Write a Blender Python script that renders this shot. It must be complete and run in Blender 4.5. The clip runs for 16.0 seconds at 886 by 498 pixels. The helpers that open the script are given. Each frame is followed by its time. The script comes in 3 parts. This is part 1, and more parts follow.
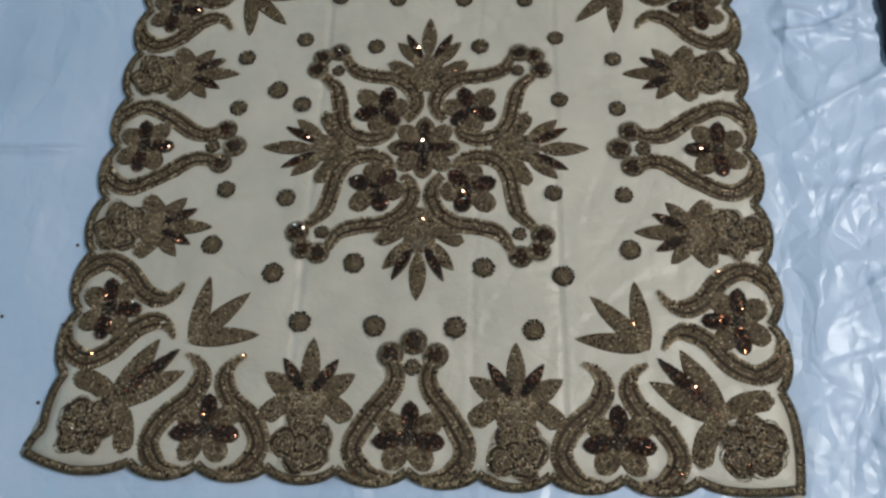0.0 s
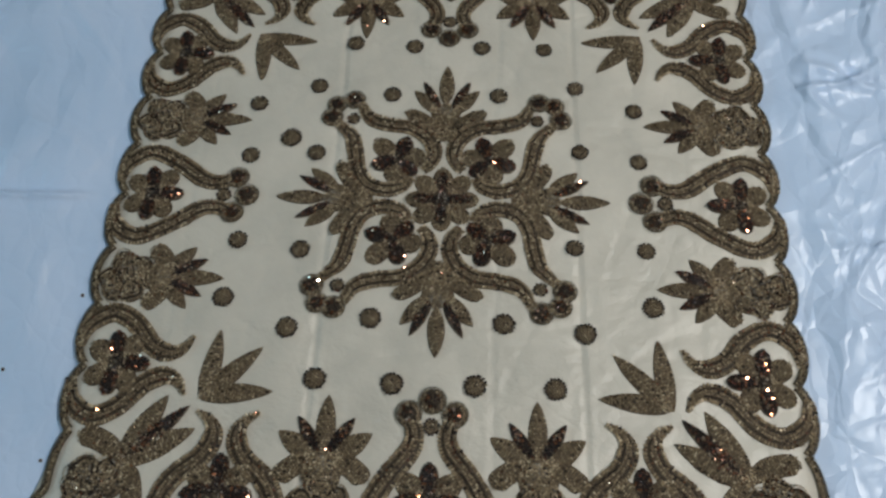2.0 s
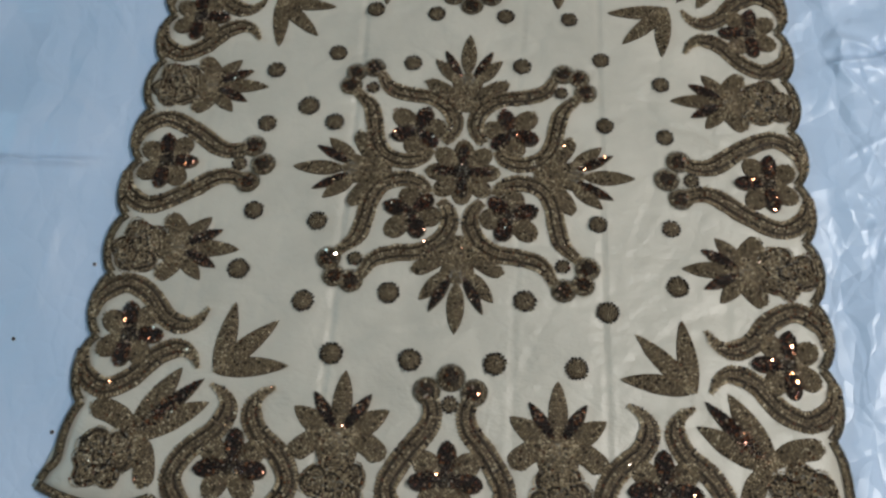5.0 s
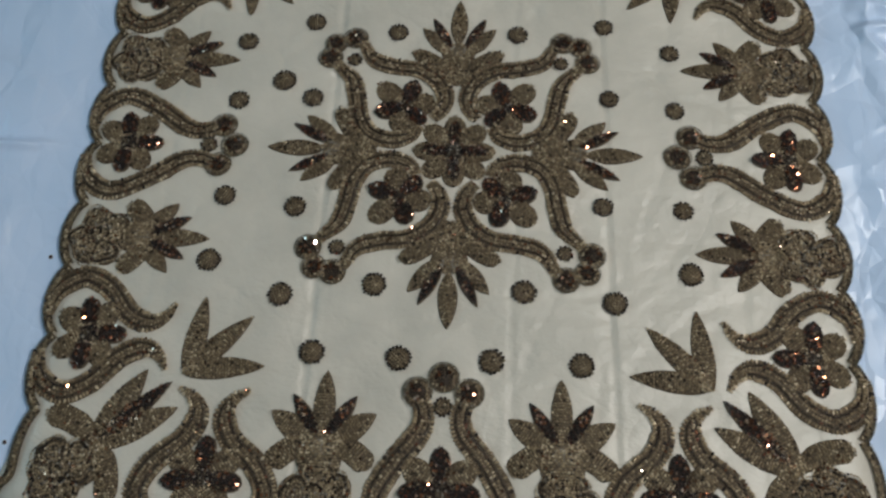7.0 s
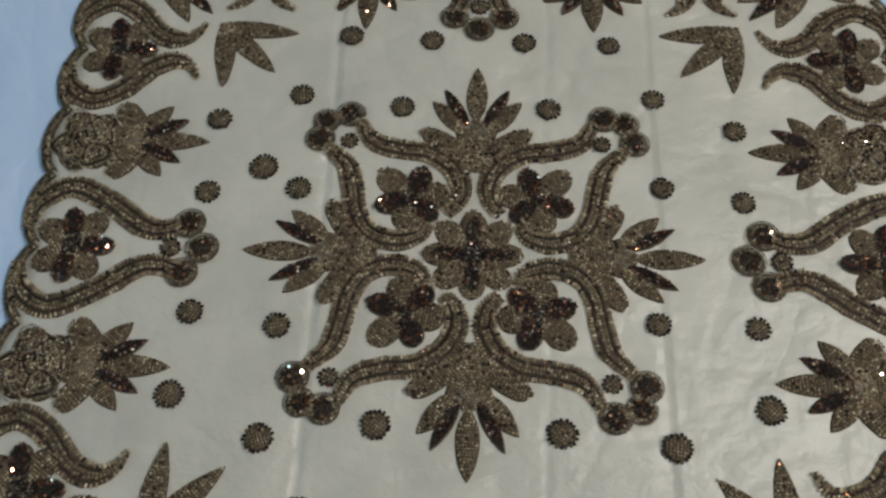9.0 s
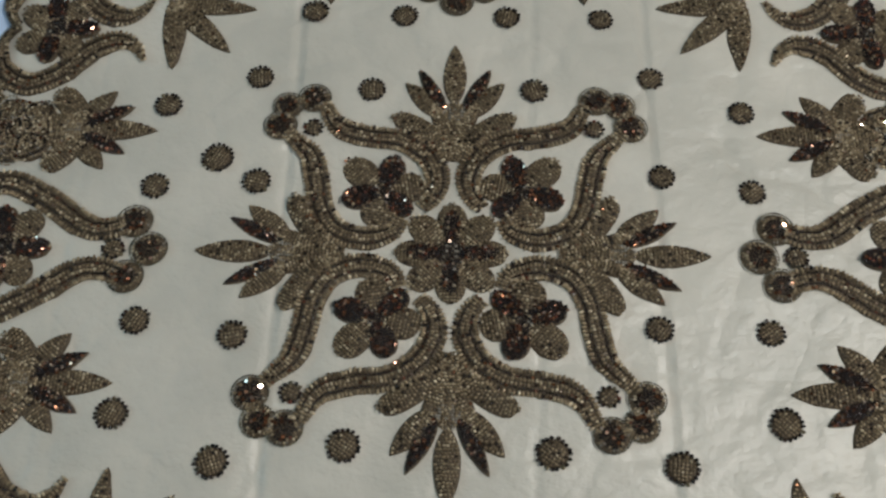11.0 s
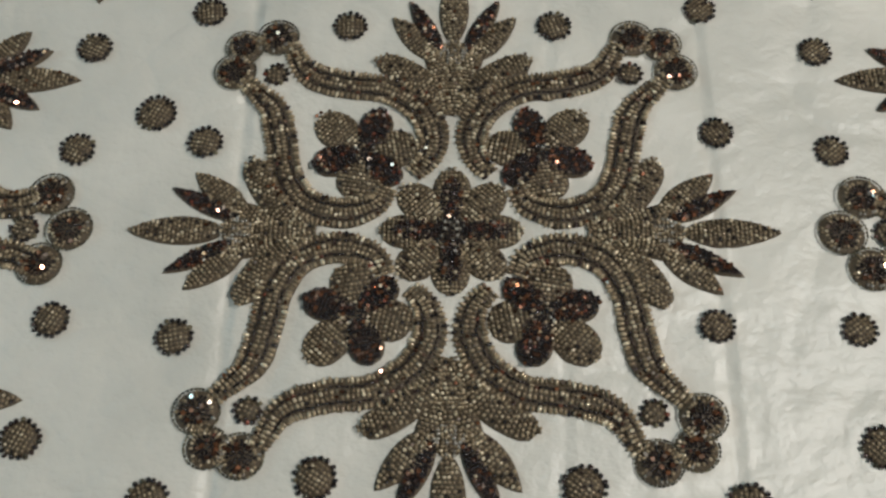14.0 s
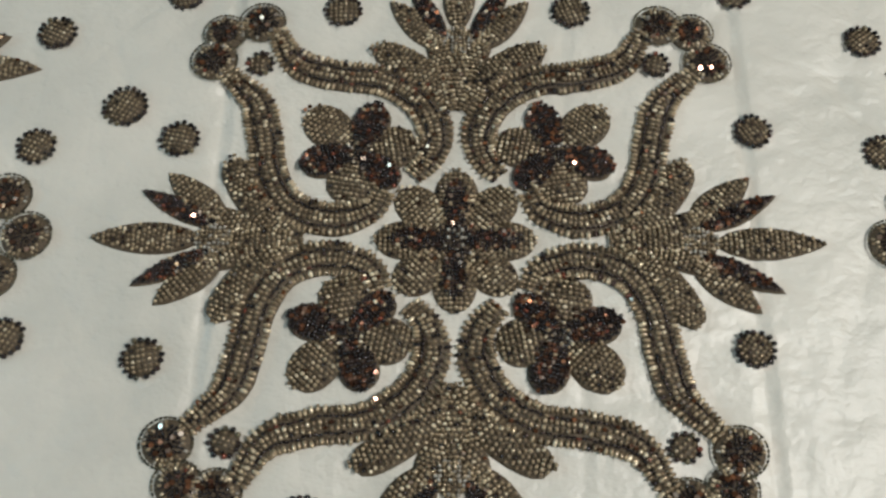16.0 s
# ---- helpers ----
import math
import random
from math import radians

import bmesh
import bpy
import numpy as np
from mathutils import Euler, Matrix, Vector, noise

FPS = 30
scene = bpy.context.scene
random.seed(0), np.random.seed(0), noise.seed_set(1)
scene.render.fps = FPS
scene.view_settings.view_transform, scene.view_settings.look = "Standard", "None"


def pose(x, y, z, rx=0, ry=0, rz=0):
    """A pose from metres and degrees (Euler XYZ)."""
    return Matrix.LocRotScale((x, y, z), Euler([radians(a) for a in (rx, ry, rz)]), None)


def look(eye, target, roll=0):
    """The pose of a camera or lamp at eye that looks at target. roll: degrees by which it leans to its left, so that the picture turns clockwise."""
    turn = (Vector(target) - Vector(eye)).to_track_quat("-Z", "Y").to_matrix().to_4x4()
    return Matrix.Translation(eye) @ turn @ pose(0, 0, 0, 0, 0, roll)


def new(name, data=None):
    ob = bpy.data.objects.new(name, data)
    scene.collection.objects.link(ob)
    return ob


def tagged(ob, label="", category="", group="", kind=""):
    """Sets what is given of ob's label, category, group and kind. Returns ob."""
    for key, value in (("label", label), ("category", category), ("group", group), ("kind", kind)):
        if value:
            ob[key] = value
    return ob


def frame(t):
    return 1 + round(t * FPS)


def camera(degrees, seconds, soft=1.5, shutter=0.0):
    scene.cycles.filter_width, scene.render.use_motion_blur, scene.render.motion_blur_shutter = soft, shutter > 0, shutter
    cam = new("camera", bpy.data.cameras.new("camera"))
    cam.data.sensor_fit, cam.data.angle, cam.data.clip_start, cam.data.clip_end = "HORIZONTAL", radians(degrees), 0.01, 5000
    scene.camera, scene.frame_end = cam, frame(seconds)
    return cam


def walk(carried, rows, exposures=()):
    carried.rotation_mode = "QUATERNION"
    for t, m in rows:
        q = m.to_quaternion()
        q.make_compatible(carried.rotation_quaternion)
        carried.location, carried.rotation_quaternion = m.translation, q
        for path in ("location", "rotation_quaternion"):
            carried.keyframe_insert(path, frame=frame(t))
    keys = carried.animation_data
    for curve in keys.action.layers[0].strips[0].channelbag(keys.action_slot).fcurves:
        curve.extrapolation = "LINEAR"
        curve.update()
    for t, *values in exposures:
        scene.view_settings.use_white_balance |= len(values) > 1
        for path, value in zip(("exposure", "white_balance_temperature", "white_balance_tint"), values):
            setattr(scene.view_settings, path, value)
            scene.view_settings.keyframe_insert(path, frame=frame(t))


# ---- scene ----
cam = camera(44.0, 16.0, soft=2.7)
PATH = [
    (0, (0.1359, -0.5688, 1.3169), (0.0251, -0.1302, 0), -15.09),
    (0.5, (0.0919, -0.5525, 1.3200), (0.0225, -0.1329, 0), -10.94),
    (1, (0.0721, -0.5575, 1.3230), (0.0079, -0.1175, 0), -9.71),
    (1.5, (0.0708, -0.5416, 1.3118), (0.0113, -0.0924, 0), -8.66),
    (2, (0.0634, -0.5133, 1.3068), (0.0016, -0.0569, 0), -8.32),
    (2.5, (0.0606, -0.4958, 1.3123), (-0.0029, -0.0122, 0), -7.39),
    (3, (0.0572, -0.4788, 1.3148), (-0.0102, 0.0184, 0), -6.98),
    (3.5, (0.0515, -0.4725, 1.3112), (-0.0184, 0.0265, 0), -7.73),
    (4, (0.0491, -0.4750, 1.3037), (-0.0184, -0.0128, 0), -7.98),
    (4.5, (0.0408, -0.4882, 1.2960), (-0.0223, -0.0699, 0), -8.14),
    (7, (0.0302, -0.4520, 1.1724), (-0.0124, -0.1059, 0), -7.36),
    (7.5, (0.0125, -0.3966, 1.1184), (-0.0191, -0.0450, 0), -5.46),
    (8, (0.0184, -0.3551, 1.0668), (-0.0205, -0.0070, 0), -6.32),
    (8.5, (0.0160, -0.3228, 1.0203), (-0.0273, 0.0062, 0), -7.97),
    (9, (0.0020, -0.2952, 0.9713), (-0.0271, 0.0165, 0), -6.19),
    (11.3, (0.0172, -0.2606, 0.8684), (-0.0011, 0.0137, 0), -5.36),
    (11.5, (0.0209, -0.2623, 0.8685), (-0.0035, 0.0129, 0), -6.39),
    (12, (0.0215, -0.2573, 0.8507), (0.0011, 0.0111, 0), -5.87),
    (12.5, (0.0151, -0.2500, 0.8201), (-0.0035, 0.0020, 0), -5.51),
    (13, (0.0167, -0.2351, 0.7726), (-0.0041, -0.0056, 0), -6.86),
    (13.5, (0.0152, -0.2195, 0.7298), (-0.0024, -0.0140, 0), -6.66),
    (14, (0.0087, -0.2025, 0.6880), (-0.0054, -0.0016, 0), -6.02),
    (14.5, (0.0057, -0.1826, 0.6439), (-0.0097, -0.0037, 0), -6.87),
    (15, (0.0089, -0.1804, 0.6263), (-0.0053, 0.0077, 0), -6.13),
    (15.5, (0.0060, -0.1775, 0.6290), (-0.0059, 0.0166, 0), -5.16),
    (16, (0.0031, -0.1752, 0.6129), (-0.0070, 0.0053, 0), -4.97),
]
EXPOSURES = [(0, 0.0), (4.5, 0.05), (7, 0.0), (9, 0.02), (11.5, 0.15), (12.5, 0.22), (14, 0.38), (16, 0.58)]
walk(cam, [(t, look(eye, target, roll)) for t, eye, target, roll in PATH], EXPOSURES)

# ---- light ----
world = bpy.data.worlds.new("world")
scene.world = world
world.use_nodes = True
world.node_tree.nodes["Background"].inputs[0].default_value = (0.55, 0.75, 1.0, 1)
world.node_tree.nodes["Background"].inputs[1].default_value = 0.25


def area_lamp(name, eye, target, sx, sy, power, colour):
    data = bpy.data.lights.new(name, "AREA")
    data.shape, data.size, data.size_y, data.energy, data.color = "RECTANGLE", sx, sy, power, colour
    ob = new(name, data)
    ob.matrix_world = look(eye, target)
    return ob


area_lamp("ceiling_tube_light", (1.3, -0.25, 2.36), (0.25, -0.1, 0.0), 1.2, 0.10, 41, (0.985, 0.965, 0.93))
# cool fill lamp added out of view to tint the left side blue
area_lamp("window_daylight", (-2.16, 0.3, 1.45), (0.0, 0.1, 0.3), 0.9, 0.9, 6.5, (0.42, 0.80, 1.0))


# ---- materials ----
def mat(name):
    m = bpy.data.materials.new(name)
    m.use_nodes = True
    nt = m.node_tree
    return m, nt, nt.nodes["Principled BSDF"]


def ramp(nt, source, stops):
    r = nt.nodes.new("ShaderNodeValToRGB")
    els = r.color_ramp.elements
    els[0].position, els[0].color = stops[0][0], (*stops[0][1], 1)
    els[1].position, els[1].color = stops[-1][0], (*stops[-1][1], 1)
    for p, c in stops[1:-1]:
        e = els.new(p)
        e.color = (*c, 1)
    nt.links.new(source, r.inputs[0])
    return r


def noise_tex(nt, scale, detail=3.0, rough=0.55, stretch=(1, 1, 1)):
    tc = nt.nodes.new("ShaderNodeTexCoord")
    mp = nt.nodes.new("ShaderNodeMapping")
    mp.inputs["Scale"].default_value = stretch
    n = nt.nodes.new("ShaderNodeTexNoise")
    n.inputs["Scale"].default_value, n.inputs["Detail"].default_value, n.inputs["Roughness"].default_value = scale, detail, rough
    nt.links.new(tc.outputs["Object"], mp.inputs[0])
    nt.links.new(mp.outputs[0], n.inputs["Vector"])
    return n


def bump(nt, bsdf, height, strength, distance, before=None):
    b = nt.nodes.new("ShaderNodeBump")
    b.inputs["Strength"].default_value, b.inputs["Distance"].default_value = strength, distance
    nt.links.new(height, b.inputs["Height"])
    if before:
        nt.links.new(before.outputs[0], b.inputs["Normal"])
    nt.links.new(b.outputs[0], bsdf.inputs["Normal"])
    return b


def bead_material(name, stops, metal, rough):
    m, nt, b = mat(name)
    geo = nt.nodes.new("ShaderNodeNewGeometry")
    r = ramp(nt, geo.outputs["Random Per Island"], stops)
    nt.links.new(r.outputs[0], b.inputs["Base Color"])
    b.inputs["Metallic"].default_value, b.inputs["Roughness"].default_value = metal, rough
    b.inputs["Coat Weight"].default_value, b.inputs["Coat Roughness"].default_value = 0.35, 0.12
    return m


GOLD = bead_material("bronze_gold_beads", [(0, (0.13, 0.093, 0.054)), (0.4, (0.275, 0.203, 0.122)), (0.85, (0.44, 0.34, 0.21)), (1, (0.85, 0.72, 0.51))], 0.5, 0.3)
DARK = bead_material("dark_brown_beads", [(0, (0.010, 0.007, 0.007)), (0.7, (0.028, 0.019, 0.018)), (0.95, (0.06, 0.035, 0.028)), (1, (0.25, 0.07, 0.04))], 0.4, 0.2)
EDGE = bead_material("olive_edge_beads", [(0, (0.03, 0.028, 0.02)), (0.6, (0.095, 0.082, 0.05)), (1, (0.22, 0.18, 0.105))], 0.6, 0.28)
CRYSTAL = bead_material("clear_glass_beads", [(0, (0.22, 0.19, 0.15)), (1, (0.5, 0.46, 0.39))], 0.3, 0.15)
SEQUIN = bead_material("copper_sequins", [(0, (0.10, 0.05, 0.035)), (0.55, (0.30, 0.12, 0.06)), (0.8, (0.55, 0.22, 0.10)), (1, (0.85, 0.72, 0.6))], 0.95, 0.1)

THREAD, nt, b = mat("brown_thread")
n = noise_tex(nt, 900, 2)
r = ramp(nt, n.outputs[0], [(0.3, (0.045, 0.032, 0.018)), (0.7, (0.115, 0.082, 0.046))])
nt.links.new(r.outputs[0], b.inputs["Base Color"])
b.inputs["Roughness"].default_value = 0.7
bump(nt, b, n.outputs[0], 0.6, 0.0006)

FABRIC, nt, b = mat("ivory_organza")
n = noise_tex(nt, 8, 5, 0.6)
r = ramp(nt, n.outputs[0], [(0.25, (0.48, 0.46, 0.40)), (0.5, (0.57, 0.54, 0.47)), (0.75, (0.655, 0.615, 0.535))])
nt.links.new(r.outputs[0], b.inputs["Base Color"])
b.inputs["Roughness"].default_value = 0.42
b.inputs["Sheen Weight"].default_value = 0.15
w = noise_tex(nt, 1500, 1)
wr = noise_tex(nt, 13, 5, 0.6, (1.0, 1.25, 1.0))
first = bump(nt, b, w.outputs[0], 0.15, 0.0003)
second = bump(nt, b, wr.outputs[0], 0.7, 0.010, first)
# a loose net of thin pressed creases
warp = noise_tex(nt, 4, 3)
tc = nt.nodes.new("ShaderNodeTexCoord")
mix = nt.nodes.new("ShaderNodeVectorMath")
mix.operation = "MULTIPLY_ADD"
mix.inputs[1].default_value = (0.10, 0.10, 0.10)
nt.links.new(warp.outputs["Color"], mix.inputs[0])
nt.links.new(tc.outputs["Object"], mix.inputs[2])
vo = nt.nodes.new("ShaderNodeTexVoronoi")
vo.feature = "DISTANCE_TO_EDGE"
vo.inputs["Scale"].default_value = 9.0
nt.links.new(mix.outputs[0], vo.inputs["Vector"])
net = ramp(nt, vo.outputs["Distance"], [(0.0, (0, 0, 0)), (0.035, (1, 1, 1))])
bump(nt, b, net.outputs[0], 0.16, 0.0016, second)

SHEET, nt, b = mat("white_plastic_sheet")
n = noise_tex(nt, 5, 4)
r = ramp(nt, n.outputs[0], [(0.25, (0.48, 0.63, 0.845)), (0.75, (0.57, 0.70, 0.91))])
nt.links.new(r.outputs[0], b.inputs["Base Color"])
b.inputs["Roughness"].default_value = 0.32
tc = nt.nodes.new("ShaderNodeTexCoord")
sep = nt.nodes.new("ShaderNodeSeparateXYZ")
nt.links.new(tc.outputs["Object"], sep.inputs[0])
side = nt.nodes.new("ShaderNodeMapRange")
side.inputs["From Min"].default_value, side.inputs["From Max"].default_value = 0.25, 0.42
side.inputs["To Min"].default_value, side.inputs["To Max"].default_value = 0.6, 1.0
nt.links.new(sep.outputs["X"], side.inputs["Value"])
wob = nt.nodes.new("ShaderNodeTexNoise")
wob.inputs["Scale"].default_value, wob.inputs["Detail"].default_value = 5.0, 4.0
nt.links.new(tc.outputs["Object"], wob.inputs["Vector"])
mix = nt.nodes.new("ShaderNodeVectorMath")
mix.operation = "MULTIPLY_ADD"
mix.inputs[1].default_value = (0.10, 0.10, 0.10)
nt.links.new(wob.outputs["Color"], mix.inputs[0])
nt.links.new(tc.outputs["Object"], mix.inputs[2])
last = None
for scale, dist, turn, stretch in ((5.5, 0.032, 0.5, 0.45), (12.0, 0.022, -0.4, 0.5), (27.0, 0.007, 0.9, 0.7)):
    mp = nt.nodes.new("ShaderNodeMapping")
    mp.inputs["Rotation"].default_value = (0, 0, turn)
    mp.inputs["Scale"].default_value = (1, stretch, 1)
    nt.links.new(mix.outputs[0], mp.inputs[0])
    vo = nt.nodes.new("ShaderNodeTexVoronoi")
    vo.feature = "DISTANCE_TO_EDGE"
    vo.inputs["Scale"].default_value = scale
    nt.links.new(mp.outputs[0], vo.inputs["Vector"])
    mu = nt.nodes.new("ShaderNodeMath")
    mu.operation = "MULTIPLY"
    nt.links.new(vo.outputs["Distance"], mu.inputs[0])
    nt.links.new(side.outputs[0], mu.inputs[1])
    last = bump(nt, b, mu.outputs[0], 0.8, dist, last)

BLACK, nt, b = mat("black_cloth")
n = noise_tex(nt, 60, 3)
r = ramp(nt, n.outputs[0], [(0.3, (0.006, 0.005, 0.008)), (0.7, (0.02, 0.016, 0.022))])
nt.links.new(r.outputs[0], b.inputs["Base Color"])
b.inputs["Roughness"].default_value = 0.8

FLOOR, nt, b = mat("grey_green_floor")
n = noise_tex(nt, 9, 5)
r = ramp(nt, n.outputs[0], [(0.3, (0.09, 0.10, 0.085)), (0.7, (0.16, 0.17, 0.15))])
nt.links.new(r.outputs[0], b.inputs["Base Color"])
b.inputs["Roughness"].default_value = 0.6

PLASTER, nt, b = mat("painted_plaster")
n = noise_tex(nt, 3, 4)
r = ramp(nt, n.outputs[0], [(0.3, (0.42, 0.44, 0.44)), (0.7, (0.5, 0.51, 0.5))])
nt.links.new(r.outputs[0], b.inputs["Base Color"])
b.inputs["Roughness"].default_value = 0.85


# ---- structure ----
def box_mesh(name, x0, x1, y0, y1, z0, z1, material):
    bm = bmesh.new()
    bmesh.ops.create_cube(bm, size=1, matrix=Matrix.LocRotScale(((x0 + x1) / 2, (y0 + y1) / 2, (z0 + z1) / 2), None, (x1 - x0, y1 - y0, z1 - z0)))
    me = bpy.data.meshes.new(name)
    bm.to_mesh(me)
    bm.free()
    me.materials.append(material)
    return new(name, me)


X0, X1, Y0, Y1, TOP = -2.2, 2.4, -2.0, 2.2, 2.45
tagged(box_mesh("floor", X0, X1, Y0, Y1, -0.1, -0.014, FLOOR), "dull grey-green floor under the plastic sheet", "floor", kind="structure")
tagged(box_mesh("ceiling", X0, X1, Y0, Y1, TOP, TOP + 0.1, PLASTER), "plain painted ceiling", "ceiling", kind="structure")
for nm, q in (("wall_north", (X0, X1, Y1, Y1 + 0.1)), ("wall_south", (X0, X1, Y0 - 0.1, Y0)), ("wall_east", (X1, X1 + 0.1, Y0, Y1))):
    tagged(box_mesh(nm, *q, -0.1, TOP, PLASTER), "plain painted wall", "wall", kind="structure")


def boxes_mesh(name, boxes, material):
    bm = bmesh.new()
    for x0, x1, y0, y1, z0, z1 in boxes:
        bmesh.ops.create_cube(bm, size=1, matrix=Matrix.LocRotScale(((x0 + x1) / 2, (y0 + y1) / 2, (z0 + z1) / 2), None, (x1 - x0, y1 - y0, z1 - z0)))
    me = bpy.data.meshes.new(name)
    bm.to_mesh(me)
    bm.free()
    me.materials.append(material)
    return new(name, me)


# an unseen window and its opening, added to house the cool fill lamp
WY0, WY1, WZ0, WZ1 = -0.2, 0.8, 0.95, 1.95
tagged(boxes_mesh("wall_west", [(X0 - 0.1, X0, Y0, WY0, -0.1, TOP), (X0 - 0.1, X0, WY1, Y1, -0.1, TOP), (X0 - 0.1, X0, WY0, WY1, -0.1, WZ0), (X0 - 0.1, X0, WY0, WY1, WZ1, TOP)], PLASTER), "plain painted wall with an added, unseen window opening", "wall", kind="structure")
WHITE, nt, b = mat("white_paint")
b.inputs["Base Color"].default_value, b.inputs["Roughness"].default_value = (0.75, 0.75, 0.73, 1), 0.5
GLASS, nt, b = mat("added_window_glass")
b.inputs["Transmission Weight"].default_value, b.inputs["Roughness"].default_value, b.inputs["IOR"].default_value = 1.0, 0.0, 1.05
win = tagged(boxes_mesh("window_1", [(X0 - 0.08, X0 - 0.03, WY0, WY0 + 0.05, WZ0, WZ1), (X0 - 0.08, X0 - 0.03, WY1 - 0.05, WY1, WZ0, WZ1), (X0 - 0.08, X0 - 0.03, WY0 + 0.05, WY1 - 0.05, WZ0, WZ0 + 0.05), (X0 - 0.08, X0 - 0.03, WY0 + 0.05, WY1 - 0.05, WZ1 - 0.05, WZ1)], WHITE), "unseen white window frame with one clear pane, added for the cool fill lamp", "window", kind="structure")
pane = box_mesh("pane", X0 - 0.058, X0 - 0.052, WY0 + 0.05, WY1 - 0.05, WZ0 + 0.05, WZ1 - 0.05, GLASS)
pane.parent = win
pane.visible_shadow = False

# the tube light under the ceiling
TUBE, nt, b = mat("lit_tube")
b.inputs["Emission Color"].default_value, b.inputs["Emission Strength"].default_value = (1.0, 0.98, 0.94, 1), 6.0
fixture = tagged(box_mesh("tube_light", 0.68, 1.92, -0.29, -0.21, TOP - 0.035, TOP, WHITE), "white batten tube light fixed under the ceiling", "ceiling light")
bm = bmesh.new()
bmesh.ops.create_cone(bm, cap_ends=True, segments=16, radius1=0.013, radius2=0.013, depth=1.18, matrix=pose(1.3, -0.25, TOP - 0.05, 0, 90, 0))
me = bpy.data.meshes.new("tube")
bm.to_mesh(me)
bm.free()
me.materials.append(TUBE)
tube = new("tube", me)
tube.parent = fixture
tube["label"] = "glowing white glass tube"


def ridge(d, width):
    return math.exp(-(d / width) ** 2)


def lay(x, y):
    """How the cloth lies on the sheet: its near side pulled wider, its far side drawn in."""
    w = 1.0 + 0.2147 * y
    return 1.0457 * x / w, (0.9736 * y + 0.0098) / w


crease_rng = random.Random(12)
CREASES = []
for _ in range(46):
    turn = crease_rng.choice((0.15, 0.45, 0.9, 1.6, -0.5)) + crease_rng.uniform(-0.25, 0.25)
    CREASES.append((crease_rng.uniform(0.40, 0.72), crease_rng.uniform(-0.75, 0.4), math.cos(turn), math.sin(turn), crease_rng.uniform(0.03, 0.11), crease_rng.uniform(0.003, 0.0065)))


def crumple(x, y):
    """Folds of the plastic sheet: sharp and tangled on its right, long and soft on its left."""
    h = 0.0
    rough = min(1.0, max(0.0, (x - 0.30) / 0.15))
    p = Vector((x, y, 0.0))
    warp = noise.noise_vector(p * 4.0) * 0.05
    q = p + warp
    if rough > 0:
        d1 = noise.voronoi(q * 5.5)[0]
        d2 = noise.voronoi(q * 12.0 + Vector((7, 3, 1)))[0]
        h += rough * (0.009 * (d1[1] - d1[0]) + 0.005 * (d2[1] - d2[0]))
        for cx, cy, ca, sa, half, high in CREASES:
            u, v = (x - cx) * ca + (y - cy) * sa, (y - cy) * ca - (x - cx) * sa
            if abs(u) < half and abs(v) < 0.03:
                v += 0.012 * noise.noise(Vector((u * 14, cx * 40, 0)))
                h += rough * high * (1 - (u / half) ** 2) * (ridge(v, 0.0055) - 0.5 * ridge(v - 0.013, 0.008))
        h += rough * 0.006 * (1 - abs(noise.noise(q * 6.0))) ** 10
        h += rough * 0.004 * (1 - abs(noise.noise(Vector((q.x * 9 - q.y * 12, q.x * 4 + q.y * 3, 8.0))))) ** 10
    soft = 1 - 0.75 * rough
    d3 = noise.voronoi(Vector((q.x * 6 + q.y * 4, q.y * 2.6 - q.x * 2.6, 2.0)))[0]
    h += soft * (0.012 * (d3[1] - d3[0]) + 0.002 * noise.noise(q * 12.0))
    h += soft * 0.006 * (1 - abs(noise.noise(Vector((x * 6 + y * 3, y * 1.5 - x * 1.5, 5.0)) + warp * 3))) ** 8
    # a pressed fold that crosses the sheet
    d = y - 0.028 + 0.015 * (x + 0.45)
    if x < -0.3:
        h += 0.008 * ridge(d, 0.0055) - (0.006 if d > 0 else 0.0) * ridge(d, 0.05)
    # under the cloth the sheet is pressed flat
    inside = max(abs(x) / (1.055 - 0.24 * y), abs(y - 0.01))
    press = min(1.0, max(0.0, (inside - 0.425) / 0.05))
    return h * press - 0.004 * (1 - press)


def build_sheet():
    nx, ny = 500, 420
    xs = np.linspace(-1.0, 0.72, nx)
    verts, faces = [], []
    for j in range(ny):
        for i in range(nx):
            x = xs[i]
            far = 0.405 - 0.088 * max(0.0, x - 0.15) + 0.12 * max(0.0, 0.15 - x) + 0.003 * noise.noise(Vector((x * 14, 1.0, 0)))
            y = -1.0 + (far + 1.0) * j / (ny - 1)
            x2 = x + (0.012 * noise.noise(Vector((y * 6, 5.0, 0))) + 0.02 * max(0, -(y - 0.2)) - 0.0) * max(0.0, (x - 0.4) / 0.32)
            verts.append((x2, y, crumple(x2, y) - 0.001))
    for j in range(ny - 1):
        for i in range(nx - 1):
            k = j * nx + i
            faces.append((k, k + 1, k + nx + 1, k + nx))
    me = bpy.data.meshes.new("plastic_sheet")
    me.from_pydata(verts, [], faces)
    me.shade_smooth()
    me.materials.append(SHEET)
    ob = new("plastic_sheet", me)
    return tagged(ob, "crumpled bluish white plastic sheet spread under the cloth", "plastic sheet")


build_sheet()


